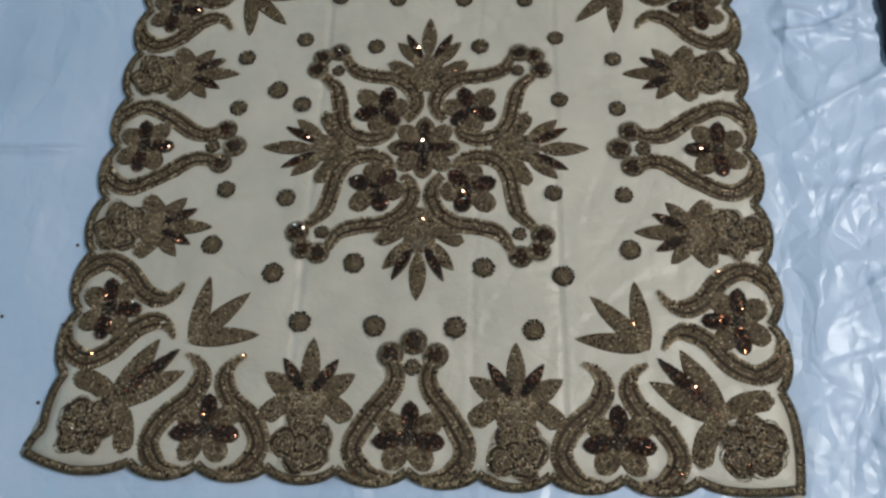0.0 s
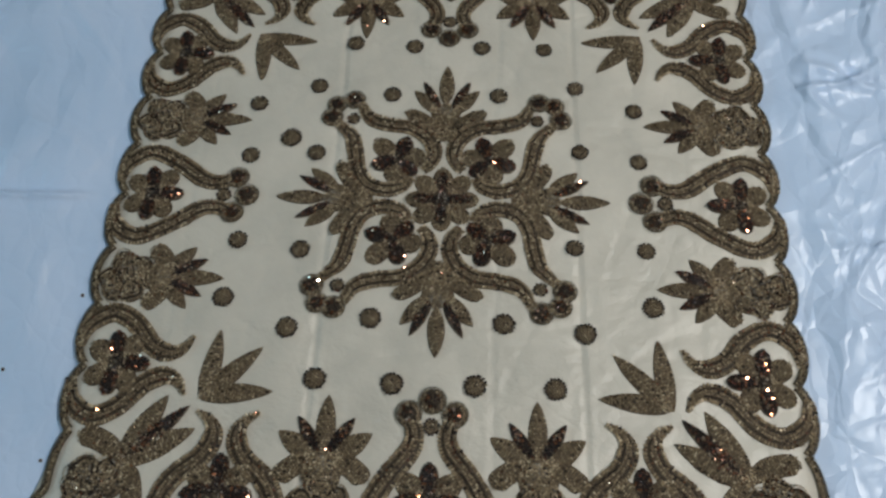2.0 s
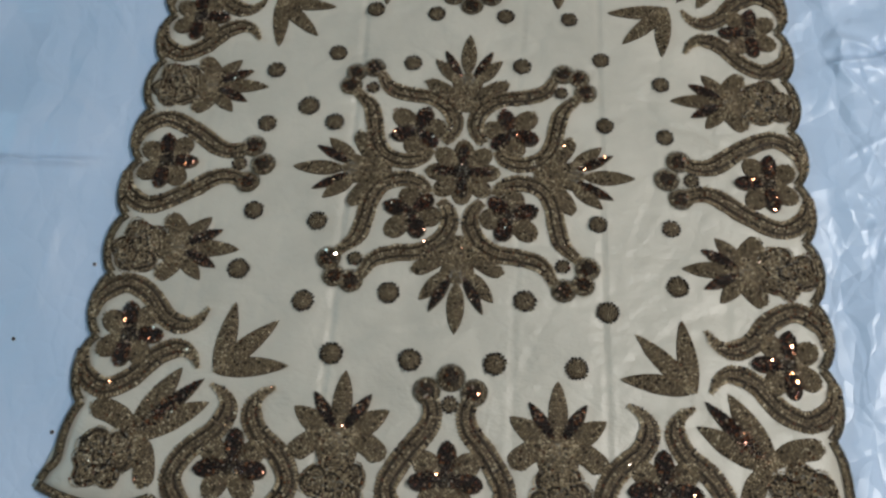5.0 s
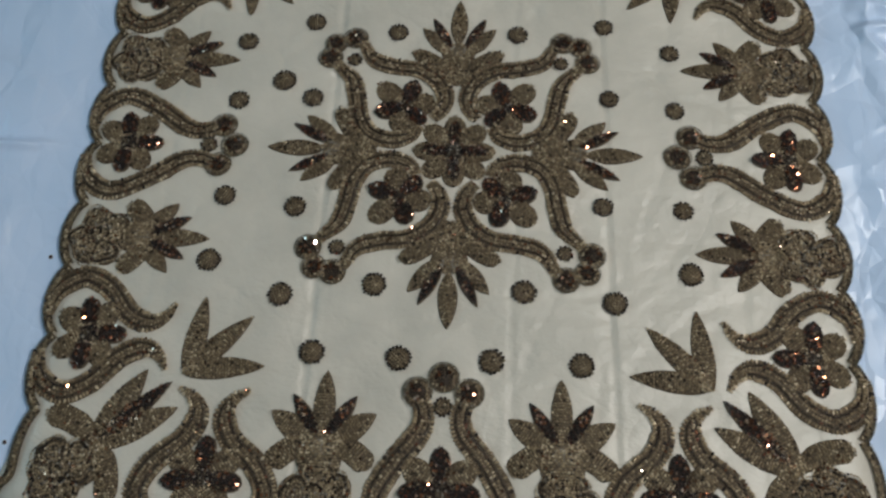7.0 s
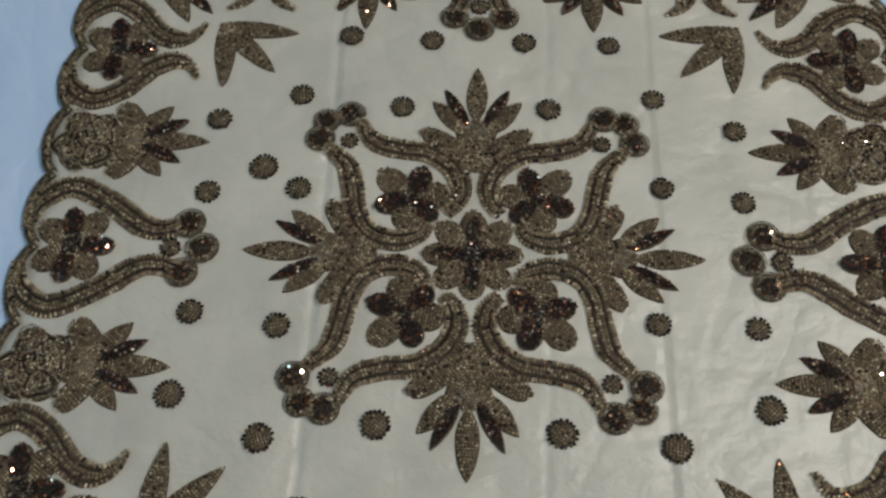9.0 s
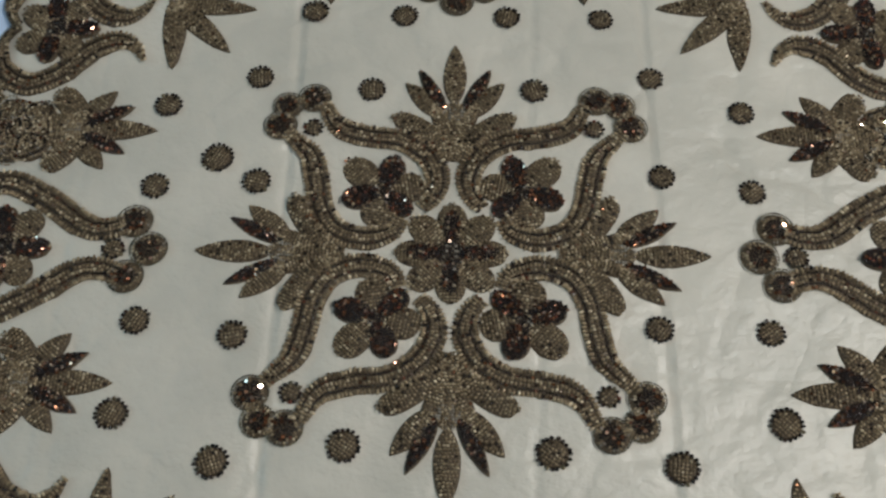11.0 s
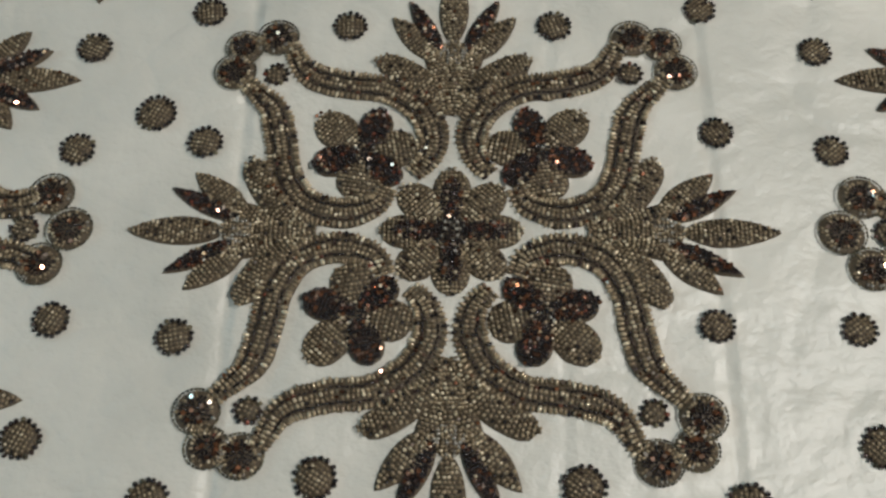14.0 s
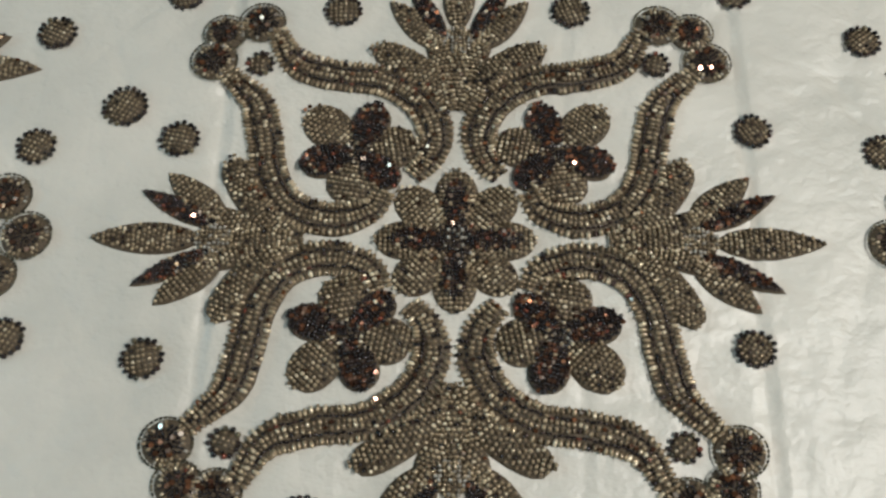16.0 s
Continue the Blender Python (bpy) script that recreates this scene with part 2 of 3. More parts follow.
def build_bundle(x, y, z, rx, ry, rz, turn, seed, label):
    bm = bmesh.new()
    bmesh.ops.create_icosphere(bm, subdivisions=5, radius=1.0)
    for v in bm.verts:
        c = v.co.copy()
        k = 1 + 0.08 * noise.noise(c * 1.6 + Vector((seed, 0, 0))) + 0.05 * noise.noise(c * 5)
        flat = max(abs(c.x), abs(c.y), 1e-6) / max(math.hypot(c.x, c.y), 1e-6)
        k /= flat ** 0.8
        v.co = Vector((c.x * rx * k, c.y * ry * k, max(c.z * rz * k, -0.012)))
    me = bpy.data.meshes.new("cloth_bundle")
    bm.to_mesh(me)
    bm.free()
    me.shade_smooth()
    me.materials.append(BLACK)
    ob = new("cloth_bundle", me)
    ob.matrix_world = pose(x, y, z, 0, 0, turn)
    return tagged(ob, label, "cloth bundle")


build_bundle(0.71, 0.205, 0.016, 0.115, 0.125, 0.045, 0, 1, "small black cloth bundle lying on the plastic sheet")
build_bundle(0.815, 0.625, -0.002, 0.31, 0.225, 0.06, -2, 5, "large black cloth bundle on the floor behind the sheet")

# ---- the embroidered cloth ----
TURN = -2.6
cloth = tagged(new("tablecloth"), "square ivory organza tablecloth with bronze bead embroidery and scalloped edge", "tablecloth")
cloth.matrix_world = pose(0, 0, 0, 0, 0, TURN)
rng = random.Random(4)

SEG, RINGS = 6, 3


def bead_template():
    v, f = [(0, 0, -1)], []
    for k in range(1, RINGS + 1):
        a = -math.pi / 2 + math.pi * k / (RINGS + 1)
        for s in range(SEG):
            t = 2 * math.pi * s / SEG
            v.append((math.cos(a) * math.cos(t), math.cos(a) * math.sin(t), math.sin(a)))
    v.append((0, 0, 1))
    for s in range(SEG):
        n = (s + 1) % SEG
        f.append((0, 1 + n, 1 + s))
        for k in range(RINGS - 1):
            o = 1 + k * SEG
            f.append((o + s, o + n, o + SEG + n, o + SEG + s))
        o = 1 + (RINGS - 1) * SEG
        f.append((o + s, o + n, len(v) - 1))
    return np.array(v), f


BEAD_V, BEAD_F = bead_template()
MATS = [THREAD, GOLD, DARK, EDGE, CRYSTAL, SEQUIN]
T, G, D, O, C, Q = range(6)


class Work:
    """Collects thread patches and beads of one embroidered piece."""

    def __init__(self):
        self.v, self.f, self.m = [], [], []

    def bead(self, x, y, z, turn, length, cross, kind, tilt=0.0):
        c, s = math.cos(turn), math.sin(turn)
        ct, st = math.cos(tilt), math.sin(tilt)
        p = BEAD_V * (length, cross, cross * 0.9)
        px = p[:, 0] * ct + p[:, 2] * st
        pz = -p[:, 0] * st + p[:, 2] * ct
        q = np.stack([x + px * c - p[:, 1] * s, y + px * s + p[:, 1] * c, z + pz], 1)
        o = len(self.v)
        self.v.extend(map(tuple, q))
        self.f.extend(tuple(o + i for i in face) for face in BEAD_F)
        self.m.extend([kind] * len(BEAD_F))

    def sequin(self, x, y, z, r, lean=0.3):
        """A flat six-sided sequin, leaning a little."""
        n = Vector((rng.gauss(0, lean), rng.gauss(0, lean), 1)).normalized()
        u = n.orthogonal().normalized()
        w = n.cross(u)
        o = len(self.v)
        for h, k in ((-0.0003, 1.0), (0.0003, 0.85)):
            for i in range(6):
                a = math.pi * i / 3
                self.v.append((Vector((x, y, z)) + (u * math.cos(a) + w * math.sin(a)) * r * k + n * h)[:])
        self.f.append(tuple(o + 6 + i for i in range(6)))
        self.m.append(Q)
        for i in range(6):
            j = (i + 1) % 6
            self.f.append((o + i, o + j, o + 6 + j, o + 6 + i))
            self.m.append(Q)

    def patch(self, outline, top, kind=T, bottom=-0.0008):
        """A low padded patch with the given outline, which its middle sees whole."""
        n, o = len(outline), len(self.v)
        cx, cy = sum(p[0] for p in outline) / n, sum(p[1] for p in outline) / n
        self.v += [(x, y, bottom) for x, y in outline]
        self.v += [(cx + (x - cx) * 0.93, cy + (y - cy) * 0.93, top * 0.7) for x, y in outline]
        self.v += [(cx, cy, top)]
        for i in range(n):
            j = (i + 1) % n
            self.f += [(o + i, o + j, o + n + j, o + n + i), (o + n + i, o + n + j, o + 2 * n)]
            self.m += [kind, kind]

    def strip(self, path, halves, top, kind=T, bottom=-0.0008):
        o = len(self.v)
        n = len(path)
        for (x, y, a), h in zip(path, halves):
            s, c = math.sin(a), math.cos(a)
            for k, z in ((-1, bottom), (-0.85, top * 0.7), (0, top), (0.85, top * 0.7), (1, bottom)):
                self.v.append((x - s * h * k, y + c * h * k, z))
        for i in range(n - 1):
            for k in range(4):
                a = o + i * 5 + k
                self.f.append((a, a + 5, a + 6, a + 1))
                self.m.append(kind)

    def mesh(self, name):
        me = bpy.data.meshes.new(name)
        me.from_pydata(self.v, [], self.f)
        for k in MATS:
            me.materials.append(k)
        me.polygons.foreach_set("material_index", self.m)
        me.polygons.foreach_set("use_smooth", [k != Q for k in self.m])
        me.update()
        return me


Z0 = 0.0012  # the cloth's upper face
STEP = 0.0030


def spread(name, data, parent, x=0.0, y=0.0, turn=0.0, label=""):
    ob = new(name, data)
    ob.parent = parent
    ob.matrix_basis = pose(x, y, 0, 0, 0, turn)
    if label:
        ob["label"] = label
    return ob


def jit(k):
    return rng.uniform(-k, k)


def profile(kind, s):
    if kind == "leaf":
        return max(0.0, math.sin(math.pi * min(1, s) ** 0.85)) ** 0.75
    if kind == "blade":
        return max(0.0, math.sin(math.pi * min(1, 0.10 + 0.90 * s ** 0.92))) ** 0.75
    if kind == "petal":
        return max(0.0, 1 - (2 * s - 1.12) ** 2 / 1.2544) ** 0.5 if s < 0.56 else max(0.0, 1 - ((s - 0.56) / 0.44) ** 2) ** 0.5
    if kind == "arm":
        return (0.35 + 0.65 * min(1.0, s / 0.4)) * (max(0.0, 1 - max(0.0, (s - 0.82) / 0.18) ** 2) ** 0.5)
    return max(0.0, 1 - (2 * s - 1) ** 2) ** 0.5


MADE = {}


def petal_mesh(kind, length, width, bead, variant=0, bend=0.0):
    """A petal, leaf or lobe along +x from its base, filled with rows of beads."""
    key = (kind, round(length, 4), round(width, 4), bead, variant, bend)
    if key in MADE:
        return MADE[key]
    w = Work()
    h = width / 2

    def at(s, k):
        a = bend * s
        x = length * s if not bend else length / bend * math.sin(a)
        y = 0.0 if not bend else length / bend * (1 - math.cos(a))
        o = k * h * profile(kind, s)
        return x - math.sin(a) * o, y + math.cos(a) * o, a

    ss = [i / 14 for i in range(15)]
    w.patch([at(s, -1)[:2] for s in ss] + [at(s, 1)[:2] for s in ss[-2:0:-1]], Z0 + 0.0012)
    gap = 0.0023 if bead == D else STEP
    rows = max(2, int(length / (0.0023 if bead == D else 0.0028)))
    for i in range(rows):
        s = (i + 0.6) / rows
        half = h * profile(kind, s) - 0.0013
        if half < 0.0005:
            continue
        n = max(1, round(2 * half / gap))
        for j in range(n):
            k = (2 * (j + 0.5 + (0.22 if i % 2 else -0.22) * (n > 2)) / n - 1) * half / max(1e-6, h * profile(kind, s))
            x, y, a = at(min(1, s + jit(0.006)), k + jit(0.03))
            z = Z0 + 0.0014 + 0.0012 * (1 - k * k) * min(1, 4 * s * (1.2 - s)) + jit(0.0002)
            if bead == D:
                w.bead(x, y, z + abs(jit(0.0005)), rng.uniform(0, 6.3), 0.00165, 0.0012, D if rng.random() > 0.05 else G, jit(0.6))
                if rng.random() < 0.24:
                    w.sequin(x, y, z + 0.0011, 0.0016, 0.36)
            else:
                kk = bead if rng.random() > 0.05 else D
                if rng.random() < 0.018:
                    w.sequin(x, y, z + 0.0009, 0.0013, 0.36)
                w.bead(x, y, z, a + math.pi / 2 + jit(0.25), 0.00142 + jit(0.0002), 0.00118 + jit(0.00012), kk, jit(0.25))
    MADE[key] = w.mesh("beaded_" + kind)
    return MADE[key]


def smooth_path(points, step):
    """A rounded line through the points: (x, y, heading) at even steps."""
    p = [Vector(q) for q in points]
    p = [2 * p[0] - p[1]] + p + [2 * p[-1] - p[-2]]
    fine = []
    for i in range(1, len(p) - 2):
        a, b, c, d = p[i - 1 : i + 3]
        for k in range(24):
            t = k / 24
            fine.append(0.5 * (2 * b + (c - a) * t + (2 * a - 5 * b + 4 * c - d) * t * t + (3 * b - a - 3 * c + d) * t ** 3))
    fine.append(p[-2])
    out, left = [], 0.0
    for a, b in zip(fine, fine[1:]):
        seg = (b - a).length
        head = math.atan2(b.y - a.y, b.x - a.x)
        while left <= seg:
            q = a + (b - a) * (left / max(seg, 1e-9))
            out.append((q.x, q.y, head))
            left += step
        left -= seg
    return out


def scroll_mesh(points, width, start=0.55, end=0.6):
    """An S-shaped band: two bright edges, two dark lines and a beaded spine."""
    key = ("scroll", tuple(points), width, start, end)
    if key in MADE:
        return MADE[key]
    w = Work()
    path = smooth_path(points, 0.0031)
    n = len(path)
    halves = []
    for i in range(n):
        s = i / (n - 1)
        k = min(1.0, start + (1 - start) * s / 0.22, end + (1 - end) * (1 - s) / 0.2)
        halves.append(width / 2 * k)
    w.strip(path, halves, Z0 + 0.0012)
    for i, ((x, y, a), h) in enumerate(zip(path, halves)):
        sn, cs = math.sin(a), math.cos(a)
        for k, kind, ln, cr, along in ((-0.80, G, 0.0026, 0.00135, False), (-0.43, D, 0.0017, 0.0010, True), (-0.16, G, 0.0017, 0.0013, False), (0.16, G, 0.0017, 0.0013, False), (0.43, D, 0.0017, 0.0010, True), (0.80, G, 0.0026, 0.00135, False)):
            if h < width * 0.32 and kind == D:
                continue
            k2 = k + jit(0.05)
            kk = kind if rng.random() > 0.06 else (D if kind == G else G)
            z = Z0 + 0.0014 + 0.0011 * (1 - k * k) - (0.0005 if kind == D else 0) + jit(0.0002)
            if rng.random() < 0.05:
                w.sequin(x - sn * h * k2, y + cs * h * k2, z + 0.001, 0.0014, 0.36)
            w.bead(x - sn * h * k2 + jit(0.0003), y + cs * h * k2 + jit(0.0003), z, (a if along else a + math.pi / 2) + jit(0.2), ln, cr, kk, jit(0.15))
    MADE[key] = w.mesh("beaded_scroll")
    return MADE[key]


def ring_outline(r, n=20, wob=0.0):
    return [((r + jit(wob)) * math.cos(2 * math.pi * i / n), (r + jit(wob)) * math.sin(2 * math.pi * i / n)) for i in range(n)]


def dot_mesh(r, variant):
    """A small round rosette: gold rows inside a ring of radial dark beads."""
    key = ("dot", r, variant)
    if key in MADE:
        return MADE[key]
    w = Work()
    w.patch(ring_outline(r * 0.86), Z0 + 0.0010)
    n = round(2 * r * 0.72 / STEP)
    turn = rng.uniform(0, 3.14)
    for i in range(n):
        for j in range(n):
            u, v = (i + 0.5) / n * 2 - 1, (j + 0.5) / n * 2 - 1
            if u * u + v * v > 1.0:
                continue
            x, y = u * r * 0.72, v * r * 0.72
            x, y = x * math.cos(turn) - y * math.sin(turn), x * math.sin(turn) + y * math.cos(turn)
            w.bead(x + jit(0.0003), y + jit(0.0003), Z0 + 0.0022 - 0.0008 * (u * u + v * v), turn + jit(0.3), 0.00125, 0.00098, G if rng.random() > 0.08 else D, jit(0.2))
    m = round(2 * math.pi * r / 0.0046)
    for i in range(m):
        a = 2 * math.pi * (i + jit(0.2)) / m
        q = r * (0.86 + jit(0.05))
        w.bead(q * math.cos(a), q * math.sin(a), Z0 + 0.0012, a + jit(0.3), 0.0019, 0.0017, D if rng.random() > 0.2 else O, 0.2)
    MADE[key] = w.mesh("beaded_dot")
    return MADE[key]



def disc_mesh(r, variant):
    """A round bloom with a dark heart and radial gold beads."""
    key = ("disc", r, variant)
    if key in MADE:
        return MADE[key]
    w = Work()
    w.patch(ring_outline(r * 0.93), Z0 + 0.0010)
    for k in range(1, 7):
        q = r * k / 6.2
        n = max(3, round(2 * math.pi * q / 0.0026))
        for i in range(n):
            a = 2 * math.pi * (i + 0.5 * (k % 2) + jit(0.15)) / n
            if k == 5 and rng.random() < 0.45:
                continue
            kind = D if k <= 3 or (k == 4 and rng.random() < 0.3) else (C if k == 5 and rng.random() < 0.35 else G)
            if k == 6:
                w.bead(q * math.cos(a), q * math.sin(a), Z0 + 0.0008, a + math.pi / 2, 0.0014, 0.0008, O)
            else:
                if kind == D and rng.random() < 0.2:
                    w.sequin(q * math.cos(a), q * math.sin(a), Z0 + 0.0035, 0.0018)
                w.bead(q * math.cos(a), q * math.sin(a), Z0 + 0.0024 - 0.0002 * k, a + jit(0.2), 0.0014, 0.001, kind, jit(0.3))
    MADE[key] = w.mesh("beaded_disc")
    return MADE[key]


def rose_mesh(r, variant):
    """A ruffled rose: wavy rings of beads with loops of cloth left free between them."""
    key = ("rose", r, variant)
    if key in MADE:
        return MADE[key]
    w = Work()
    lobes = 5 + variant % 2
    # overlapping loops round a small heart, each a coil of dark and gold lines
    for q in range(lobes + 1):
        a0 = 2 * math.pi * q / lobes + jit(0.35)
        far = 0.0 if q == lobes else r * (0.56 + jit(0.06))
        rad = r * (0.36 if q == lobes else 0.47 + jit(0.10))
        cx, cy, lift = far * math.cos(a0), far * math.sin(a0), 0.0003 * (q % 3) + (0.0006 if q == lobes else 0)
        w.patch([(cx + rad * math.cos(2 * math.pi * i / 18), cy + rad * math.sin(2 * math.pi * i / 18)) for i in range(18)], Z0 + 0.0008 + lift)
        for ring, share in enumerate((0.95, 0.74, 0.54, 0.34, 0.14)):
            n = max(2, round(2 * math.pi * rad * share / 0.0028))
            for i in range(n):
                a = 2 * math.pi * i / n
                bulge = 1 + 0.16 * math.sin(3 * a + 2.1 * q)
                x, y = cx + rad * share * bulge * math.cos(a), cy + rad * share * bulge * math.sin(a)
                if far and math.hypot(x, y) < r * 0.30:
                    continue
                kind = (G, D, G, G, G)[ring] if rng.random() > 0.35 else rng.choice((C, D, G, G))
                if rng.random() < 0.03:
                    w.sequin(x, y, Z0 + 0.0034 + lift, 0.0016)
                w.bead(x + jit(0.0003), y + jit(0.0003), Z0 + 0.0019 + lift + 0.0002 * ring + jit(0.0003), a + math.pi / 2 + jit(0.4), 0.0015, 0.0011, kind, jit(0.3))
    MADE[key] = w.mesh("beaded_rose")
    return MADE[key]


def cluster_mesh(r, kind, variant):
    key = ("cluster", r, kind, variant)
    if key in MADE:
        return MADE[key]
    w = Work()
    w.patch(ring_outline(r), Z0 + 0.0016)
    n = round(2 * r / 0.0024)
    for i in range(n):
        for j in range(n):
            u, v = (i + 0.5) / n * 2 - 1, (j + 0.5) / n * 2 - 1
            if u * u + v * v < 1:
                w.bead(u * r + jit(0.0005), v * r + jit(0.0005), Z0 + 0.0026 - 0.0008 * (u * u + v * v), rng.uniform(0, 3.1), 0.0014, 0.0011, kind if rng.random() > (0.55 if kind == C else 0.15) else (G if kind == C else C), jit(0.4))
    MADE[key] = w.mesh("beaded_heart")
    return MADE[key]


def mm(*v):
    return tuple(q / 1000 for q in v)


def leaf_between(name, parent, base, tip, width, kind, bead, variant=0, bend=0.0):
    """A petal or leaf of the thing parent from base to tip, in millimetres of the parent."""
    dx, dy = tip[0] - base[0], tip[1] - base[1]
    length = math.hypot(dx, dy)
    turn = math.degrees(math.atan2(dy, dx)) - math.degrees(bend) / 2
    return spread(name, petal_mesh(kind, round(length) / 1000, width / 1000, bead, variant, bend), parent, base[0] / 1000, base[1] / 1000, turn, "dark sequin " + name if bead == D else "")


# fabric with a scalloped outline
HALF, CUSP, PITCH = 0.411, 0.398, 0.075


def side_outline():
    """The lower side from its left corner to its right, as (u, v): v is the distance from the middle."""
    pts = [(-0.413, 0.401), (-0.387, 0.404), (-0.36, 0.408), (-0.335, 0.408), (-0.315, 0.404)]
    for k in range(8):
        u0 = -0.300 + k * PITCH
        for i in range(9):
            s = i / 9
            pts.append((u0 + s * PITCH, CUSP + (HALF - CUSP) * math.sin(math.pi * s) ** 0.7))
    pts += [(0.300, CUSP), (0.315, 0.404), (0.335, 0.408), (0.36, 0.408), (0.387, 0.407)]
    return pts


def turned(q, k):
    """(u, v) of the lower side carried to side k, counted anticlockwise."""
    x, y = q[0], -q[1]
    for _ in range(k):
        x, y = -y, x
    return x, y


def ease(v):
    v = min(1.0, max(0.0, v))
    return v * v * (3 - 2 * v)


SIDES = [side_outline() for _ in range(4)]
# one near corner is pulled out sideways
SIDES[0][:2] = [(-0.424, 0.389), (-0.392, 0.401)]
SIDES[3][-2:] = [(0.35, 0.411), (0.372, 0.417)]
OUTLINE = [turned(q, k) for k in range(4) for q in SIDES[k]]
from mathutils.geometry import delaunay_2d_cdt


def cloth_height(x, y):
    h = -0.0016 * (1 - abs(noise.noise(Vector((x * 7 + y * 2, y * 11 - x * 3, 6))))) ** 14
    h -= 0.0012 * (1 - abs(noise.noise(Vector((x * 13 - y * 4, y * 6 + x * 3, 1))))) ** 14
    h += 0.0004 * noise.noise(Vector((x * 16, y * 16, 0))) + 0.0003 * noise.noise(Vector((x * 40, y * 40, 3)))
    for x0, a in ((-0.137, 0.0028), (0.165, 0.0024), (0.066, 0.0013), (-0.31, 0.0009), (0.30, 0.0008)):
        d = x - x0 - 0.006 * noise.noise(Vector((0, y * 6, x0 * 30)))
        h += a * (0.3 * ridge(d - 0.005, 0.003) - ridge(d, 0.0031))
    for y0, a in ((0.10, 0.0011), (-0.085, 0.0013), (-0.27, 0.0009), (0.285, 0.0009), (0.2, 0.0008), (-0.19, 0.0009)):
        d = y - y0 - 0.02 * noise.noise(Vector((x * 5, 0, y0 * 30))) - 0.06 * x * (1 if y0 > 0 else -0.6)
        h -= a * ridge(d, 0.0045) * (0.4 + 0.6 * abs(noise.noise(Vector((x * 6, y0 * 9, 2)))) * 2)
    return h


def build_fabric():
    pts = [Vector(p) for p in OUTLINE]
    n = len(pts)
    edges = [(i, (i + 1) % n) for i in range(n)]
    step = 0.0036
    m = int(0.385 / step)
    for i in range(-m, m + 1):
        for j in range(-m, m + 1):
            pts.append(Vector((i * step, j * step)))
    v, e, f, *_ = delaunay_2d_cdt(pts, edges, [], 1, 1e-6)
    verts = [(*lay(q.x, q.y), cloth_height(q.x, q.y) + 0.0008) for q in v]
    faces = [tuple(q) for q in f]
    o = len(verts)
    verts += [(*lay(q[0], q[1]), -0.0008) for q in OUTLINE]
    faces += [(o + i, o + (i + 1) % n, (i + 1) % n, i) for i in range(n)]
    me = bpy.data.meshes.new("fabric")
    me.from_pydata(verts, [], faces)
    bm = bmesh.new()
    bm.from_mesh(me)
    bmesh.ops.recalc_face_normals(bm, faces=bm.faces)
    if sum(q.normal.z for q in bm.faces) < 0:
        bmesh.ops.reverse_faces(bm, faces=bm.faces)
    bm.to_mesh(me)
    bm.free()
    me.shade_smooth()
    me.materials.append(FABRIC)
    spread("fabric", me, cloth, label="thin ivory organza with pressed fold lines")


build_fabric()


# beaded trim along the edge, scallop by scallop
def trim_mesh(points, key):
    key = ("trim", key)
    if key in MADE:
        return MADE[key]
    w = Work()
    path = smooth_path(points, 0.0025)
    w.strip(path, [0.0049] * len(path), Z0 + 0.0010)
    for x, y, a in path:
        for k, kind in ((-0.0042, O), (-0.0021, O), (0.0, G), (0.0021, G), (0.004, O)):
            kk = kind if rng.random() > 0.15 else D
            w.bead(x - math.sin(a) * k, y + math.cos(a) * k, Z0 + 0.0012 + 0.0006 * (1 - (k / 0.0045) ** 2) + jit(0.0002), a + math.pi / 2 + jit(0.3), 0.0013, 0.00105, kk, jit(0.2))
    MADE[key] = w.mesh("beaded_trim")
    return MADE[key]


INSET = 0.0036
arc = [(-PITCH / 2 + PITCH * i / 8, -(CUSP + (HALF - CUSP) * math.sin(math.pi * i / 8) ** 0.7) + INSET) for i in range(9)]
for k in range(4):
    for j in range(8):
        ob = spread("scallop_trim", trim_mesh(arc, "arc"), cloth)
        ob.matrix_basis = pose(0, 0, 0, 0, 0, 90 * k) @ pose(-0.2625 + PITCH * j, 0, 0)
    for sgn in (-1, 1):
        line = [(0.300, 0.398), (0.318, 0.405), (0.338, 0.408), (0.362, 0.408), (0.387, 0.4055), (0.405, 0.402)]
        pulled = (k, sgn) in ((0, -1), (3, 1))
        if pulled:
            line[4:] = [(0.392, 0.401), (0.417, 0.3915)] if k == 0 else [(0.372, 0.415), (0.383, 0.420)]
        bit = [(sgn * u, -v + INSET) for u, v in line]
        ob = spread("corner_trim", trim_mesh(bit if sgn > 0 else bit[::-1], ("corner", sgn, pulled)), cloth)
        ob.matrix_basis = pose(0, 0, 0, 0, 0, 90 * k)


# ---- centre ----
centre = spread("centre_flower", cluster_mesh(0.012, D, 0), cloth)
for k in range(4):
    a = math.radians(90 * k)
    ca, sa = math.cos(a), math.sin(a)
    leaf_between("petal", centre, (9 * ca, 9 * sa), (46 * ca, 46 * sa), 26, "round", G, k)
    dk = leaf_between("petal", centre, (6 * ca, 6 * sa), (38 * ca, 38 * sa), 17, "round", D, k)
    dk.location.z = 0.0012
    a += math.pi / 4
    ca, sa = math.cos(a), math.sin(a)
    leaf_between("petal", centre, (9 * ca, 9 * sa), (46 * ca, 46 * sa), 26, "petal", G, k)


def rot(p, k):
    x, y = p
    for _ in range(k % 4):
        x, y = -y, x
    return x, y


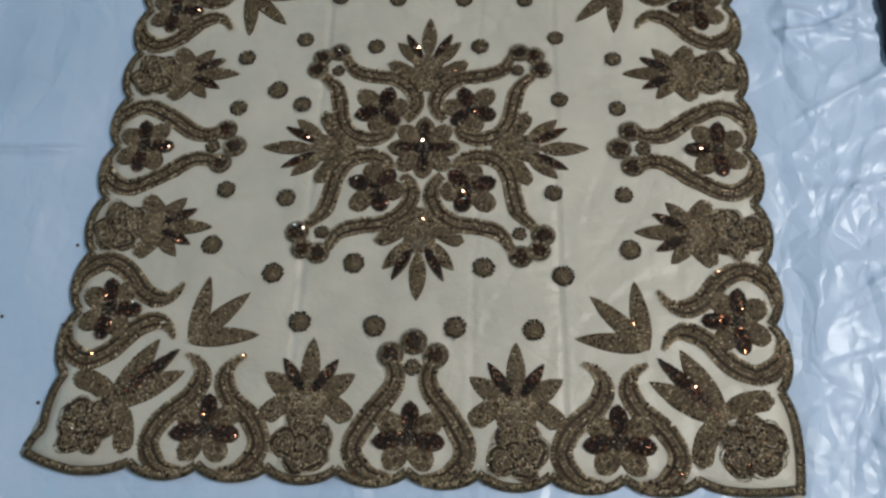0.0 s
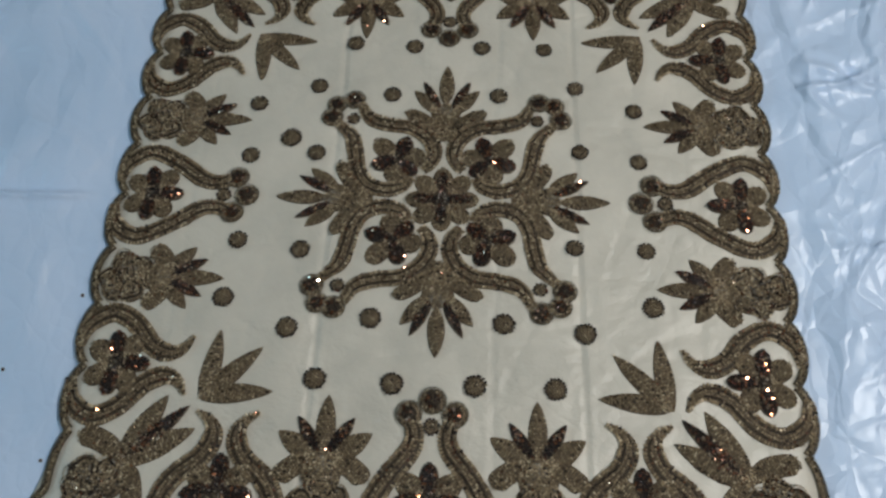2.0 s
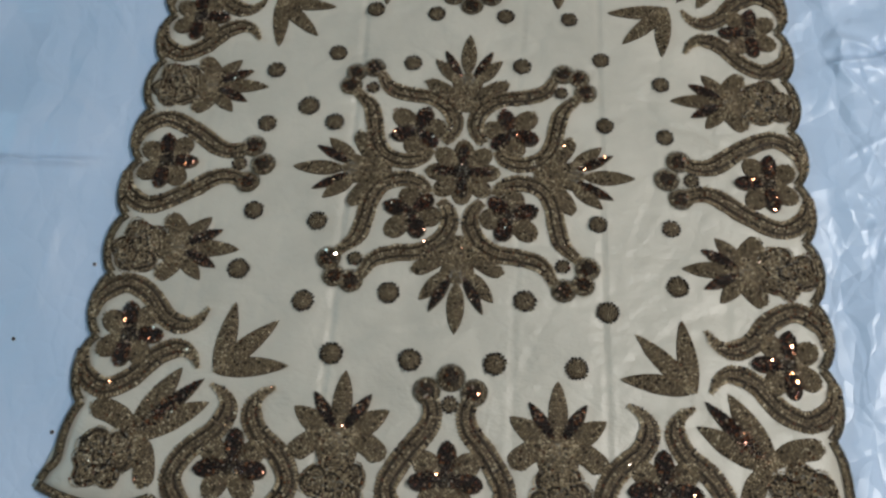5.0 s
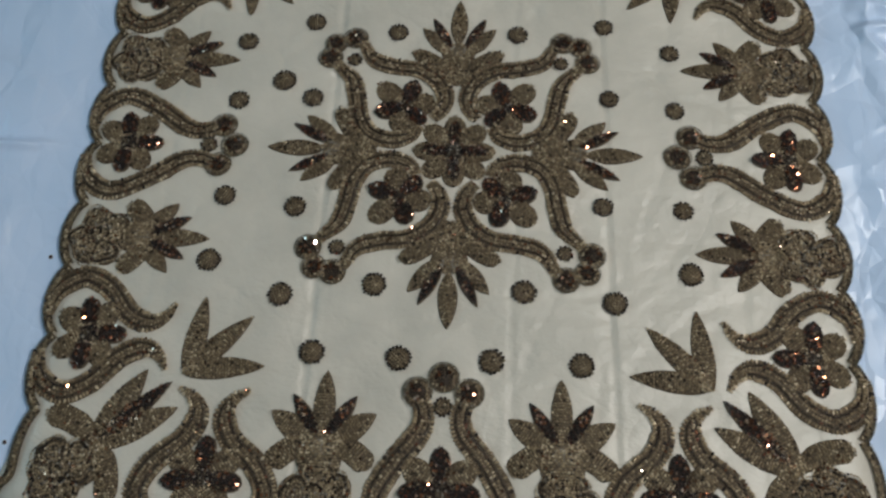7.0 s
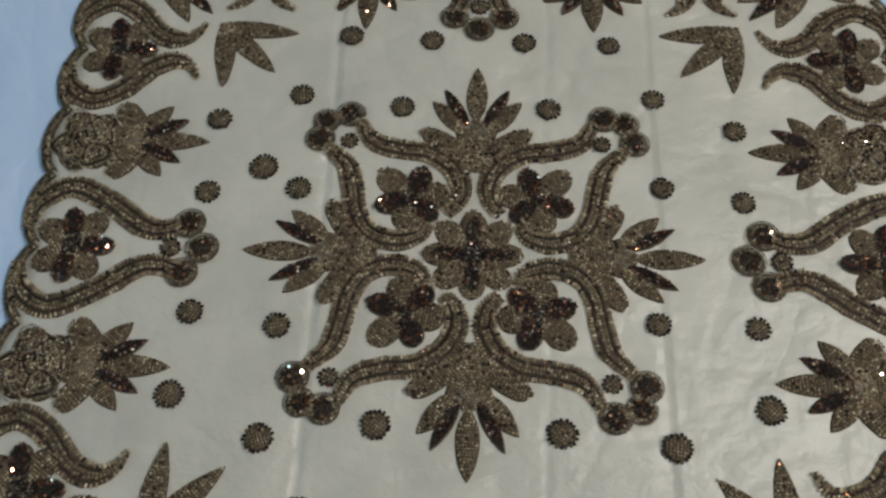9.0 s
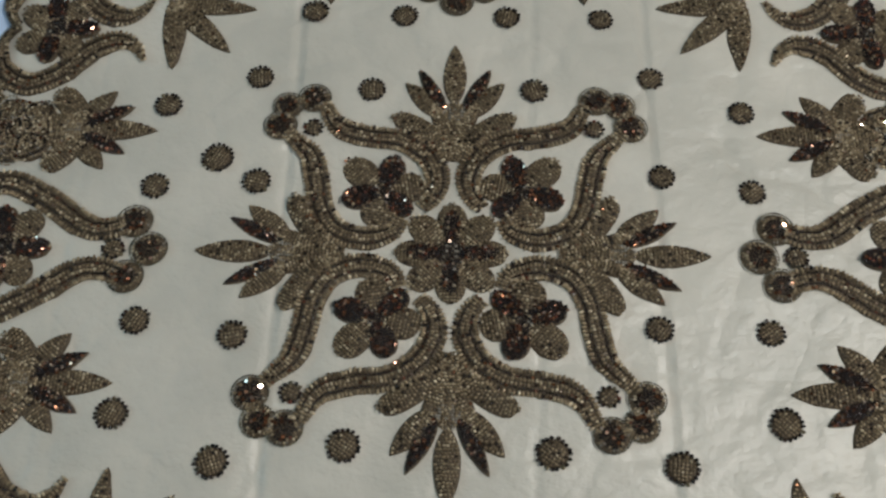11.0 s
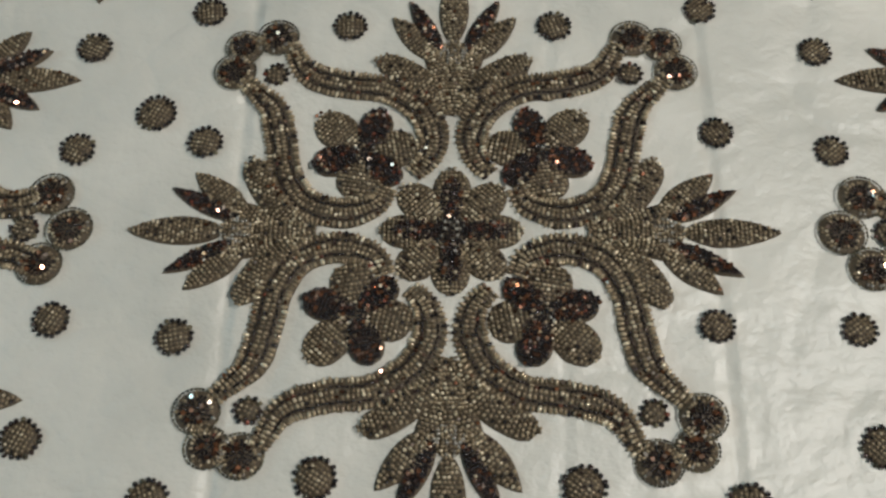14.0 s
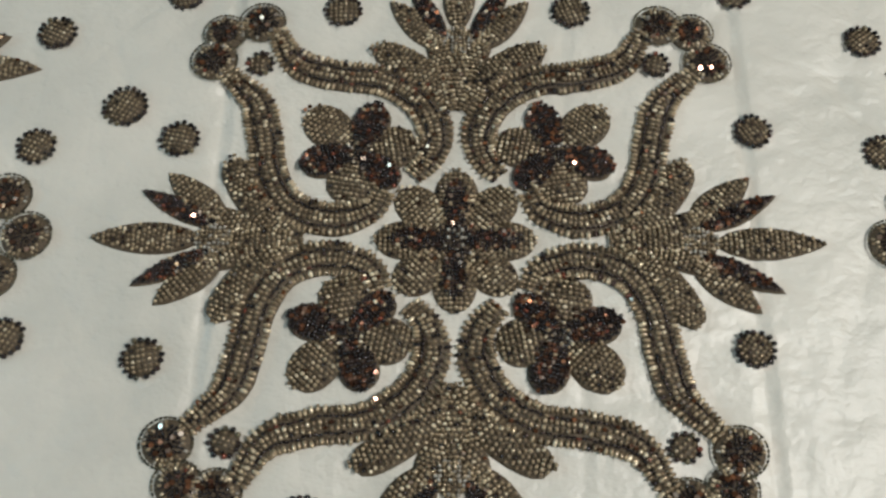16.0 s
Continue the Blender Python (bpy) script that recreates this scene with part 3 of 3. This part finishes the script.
ARM_ACROSS = [(110, 141), (97, 119), (72, 110), (44, 106), (22, 91), (12, 70), (15, 52), (25, 40)]
ARM_ALONG = [(138, 111), (128, 101), (118, 89), (112, 66), (107, 40), (94, 20), (70, 12), (48, 18), (40, 32)]
for k in range(4):
    # two scrolls of a quarter, mirrored on its diagonal
    for pts in (ARM_ACROSS, ARM_ALONG):
        if k % 2:
            pts = [(y, x) for x, y in pts]
        q = [rot(p, k) for p in pts]
        spread("scroll", scroll_mesh(tuple(mm(*p) for p in q), 0.0225, 0.5, 0.55), cloth)
    # the bloom between them
    c0 = rot((57, 57), k)
    bloom = spread("flower", cluster_mesh(0.009, D, 1), cloth, *mm(*c0), turn=90 * k)
    for tip, wd, bead in (((23, 25), 28, G), ((-27, 5), 29, G), ((5, -27), 29, G), ((-8, 25), 23, D), ((25, -8), 23, D), ((-17, -17), 21, D)):
        ln = math.hypot(*tip)
        leaf_between("petal", bloom, (tip[0] / ln * 3, tip[1] / ln * 3), (tip[0] / ln * (ln + 9), tip[1] / ln * (ln + 9)), wd, "petal", bead, k).location.z = 0.001 if bead == D else 0.0
    # trefoil on the corner
    tre = spread("trefoil", dot_mesh(0.009, k), cloth, *mm(*rot((118, 119), k)), turn=90 * k)
    for x, y, r in ((2, 28, 14.5), (22, 23, 13.5), (30, 1, 14.5)):
        spread("disc", disc_mesh(r / 1000, rng.randrange(3)), tre, x / 1000, y / 1000, rng.uniform(0, 90)).location.z = 0.0011
    # leaf fan on the axis
    fan = spread("leaf_fan", cluster_mesh(0.010, C, 2), cloth, *mm(*rot((136, 0), k)), turn=90 * k)
    for s in (-1, 1):
        arm = leaf_between("lobe", fan, (-52, s * 2), (-4, s * 56), 19, "arm", G, k, 1.05 * s)
        arm.location.z = 0.0009
        leaf_between("leaf", fan, (-8, s * 8), (31, s * 43), 20, "leaf", G, k)
        leaf_between("leaf", fan, (-2, s * 7), (45, s * 31), 14, "leaf", D, k)
        leaf_between("lobe", fan, (-30, s * 6), (8, s * 19), 15, "round", G, k, 0.3 * s)
    leaf_between("lobe", fan, (-51, 0), (2, 0), 20, "leaf", G, k)
    leaf_between("leaf", fan, (6, 0), (71, 0), 21, "leaf", G, k)

# ---- scattered rosettes ----
ROSETTES = [(-169, 170), (168, 172), (-171, -173), (169, -171), (-71, 158), (68, 158), (-76, -159), (77, -162), (-162, 65), (171, 73), (-167, -73), (160, -63)]
ROSETTES += [(-246, 140), (242, 137), (-250, -138), (247, -137), (-246, 59), (243, 59), (-244, -62), (244, -65)]
ROSETTES += [(-132, -233), (-46, -236), (46, -236), (134, -237), (-127, 244), (-46, 239), (45, 238), (128, 236)]
for x, y in ROSETTES:
    spread("rosette", dot_mesh((13.7 if y < -100 else 12.6 if x < 100 else 11.6) / 1000, rng.randrange(4)), cloth, x / 1000, y / 1000, rng.uniform(0, 360))
spread("rosette", dot_mesh(0.0145, 9), cloth, -0.197, 0.087, 20)

# ---- border, side by side ----
MID = [(23, 277), (18, 290), (21, 308), (46, 341), (61, 374), (44, 399), (16, 405)]
PAIR = [(34, 275), (20, 284), (13, 300), (22, 322), (49, 346), (61, 374), (45, 399), (17, 405)]


def side_flower(parent_turn, u, v, k):
    fl = spread("flower", cluster_mesh(0.010, D, 1), cloth)
    fl.matrix_basis = pose(0, 0, 0, 0, 0, parent_turn) @ pose(u / 1000, -v / 1000, 0)
    for ang, bead in ((90, D), (35, G), (145, G), (-8, D), (188, D), (-55, G), (235, G)):
        ca, sa = math.cos(math.radians(ang)), math.sin(math.radians(ang))
        leaf_between("petal", fl, (3 * ca, 3 * sa), ((41 if bead == G else 39) * ca, (41 if bead == G else 39) * sa), 27 if bead == G else 21, "petal", bead, k).location.z = 0.001 if bead == D else 0.0


def on_side(name, data, k, u=0.0, v=0.0, turn=0.0):
    ob = spread(name, data, cloth)
    ob.matrix_basis = pose(0, 0, 0, 0, 0, 90 * k) @ pose(u / 1000, -v / 1000, 0, 0, 0, turn)
    return ob


for k in range(4):
    reach = 1.10 if k % 2 else 1.0

    def out(v, f):
        return 402 - (402 - v) * f

    for s in (-1, 1):
        on_side("scroll", scroll_mesh(tuple(mm(s * u, -out(v, reach)) for u, v in MID), 0.0245, 0.75, 0.45), k)
        for c0 in (-222, 222):
            on_side("scroll", scroll_mesh(tuple(mm(s * u, -v) for u, v in PAIR), 0.0245, 0.1, 0.45), k, c0)
    side_flower(90 * k, 0, 360, k)
    side_flower(90 * k, -222, 358, k)
    side_flower(90 * k, 222, 358, k)
    tre = on_side("trefoil", dot_mesh(0.010, k), k, 0, out(283, reach))
    for x, y, r in ((-25, 14, 15), (0, 29, 15.5), (25, 14, 15)):
        spread("disc", disc_mesh(r / 1000, rng.randrange(3)), tre, x / 1000, y / 1000, rng.uniform(0, 90)).location.z = 0.0011
    for c0 in (-114, 114):
        sp = on_side("leaf_fan", cluster_mesh(0.009, C, 2), k, c0, 326)
        e, thin = 75, 0.8 if k % 2 else 1.0
        for s in (-1, 1):
            leaf_between("leaf", sp, (s * 6, 4), (s * 51 * thin, 34), 25 * thin, "leaf", G, k)
            leaf_between("leaf", sp, (s * 4, 10), (s * 31 * thin, 51), 16, "leaf", D, k)
            leaf_between("lobe", sp, (s * 3, 6), (s * 46 * (thin + 0.06), -20), 24, "arm", G, k, -0.9 * s)
        leaf_between("leaf", sp, (0, 8), (0, e), 22, "leaf", G, k)
        leaf_between("lobe", sp, (0, -36), (0, 16), 44 * thin, "round", G, k)
        spread("rose", rose_mesh(0.033, k), sp, 0, -0.044, rng.uniform(0, 360))
    # leaf spray and corner piece
    spray = on_side("leaf_spray", cluster_mesh(0.004, G, 5), k, -254, 257)
    for tip, bd in (((8, 78), 0.12), ((60, 60), 0.0), ((78, 8), -0.12)):
        leaf_between("leaf", spray, (tip[0] * -0.03, tip[1] * -0.03), tip, 23 if k < 2 else 22, "blade", G, k, bd)
    corner = on_side("corner_flower", rose_mesh(0.035, k + 1), k, -357, 357)
    for base, tip, wd, kind, bead, bd in (((22, 22), (101, 64), 28, "leaf", G, 0.0), ((22, 22), (64, 99), 28, "leaf", G, 0.0), ((26, 26), (91, 89), 20, "leaf", D, 0.0), ((24, 30), (48, -32), 24, "arm", G, -0.9), ((30, 24), (-28, 54), 24, "arm", G, 0.9)):
        leaf_between("leaf" if kind == "leaf" else "lobe", corner, base, tip, wd, kind, bead, k, bd)

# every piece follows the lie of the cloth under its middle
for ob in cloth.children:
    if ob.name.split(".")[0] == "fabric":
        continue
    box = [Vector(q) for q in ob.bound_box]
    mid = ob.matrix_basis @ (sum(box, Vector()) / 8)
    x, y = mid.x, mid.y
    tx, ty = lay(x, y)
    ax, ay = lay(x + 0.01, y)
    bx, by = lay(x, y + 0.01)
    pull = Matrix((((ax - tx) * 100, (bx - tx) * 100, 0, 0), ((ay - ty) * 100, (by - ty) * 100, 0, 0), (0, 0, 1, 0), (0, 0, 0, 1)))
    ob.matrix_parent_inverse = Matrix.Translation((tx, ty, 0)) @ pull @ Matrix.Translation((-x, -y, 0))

# ---- specks on the sheet ----
speck = bmesh.new()
bmesh.ops.create_icosphere(speck, subdivisions=2, radius=0.0025)
for v in speck.verts:
    v.co.z *= 0.5
me = bpy.data.meshes.new("loose_bead")
speck.to_mesh(me)
speck.free()
me.materials.append(DARK)
for x, y in ((-0.457, -0.109), (-0.486, -0.317), (-0.545, -0.205)):
    ob = new("loose_bead", me)
    ob.location = (x, y, crumple(x, y) + 0.0002)
    tagged(ob, "tiny dark bead lying loose on the plastic sheet", "bead", "loose beads")
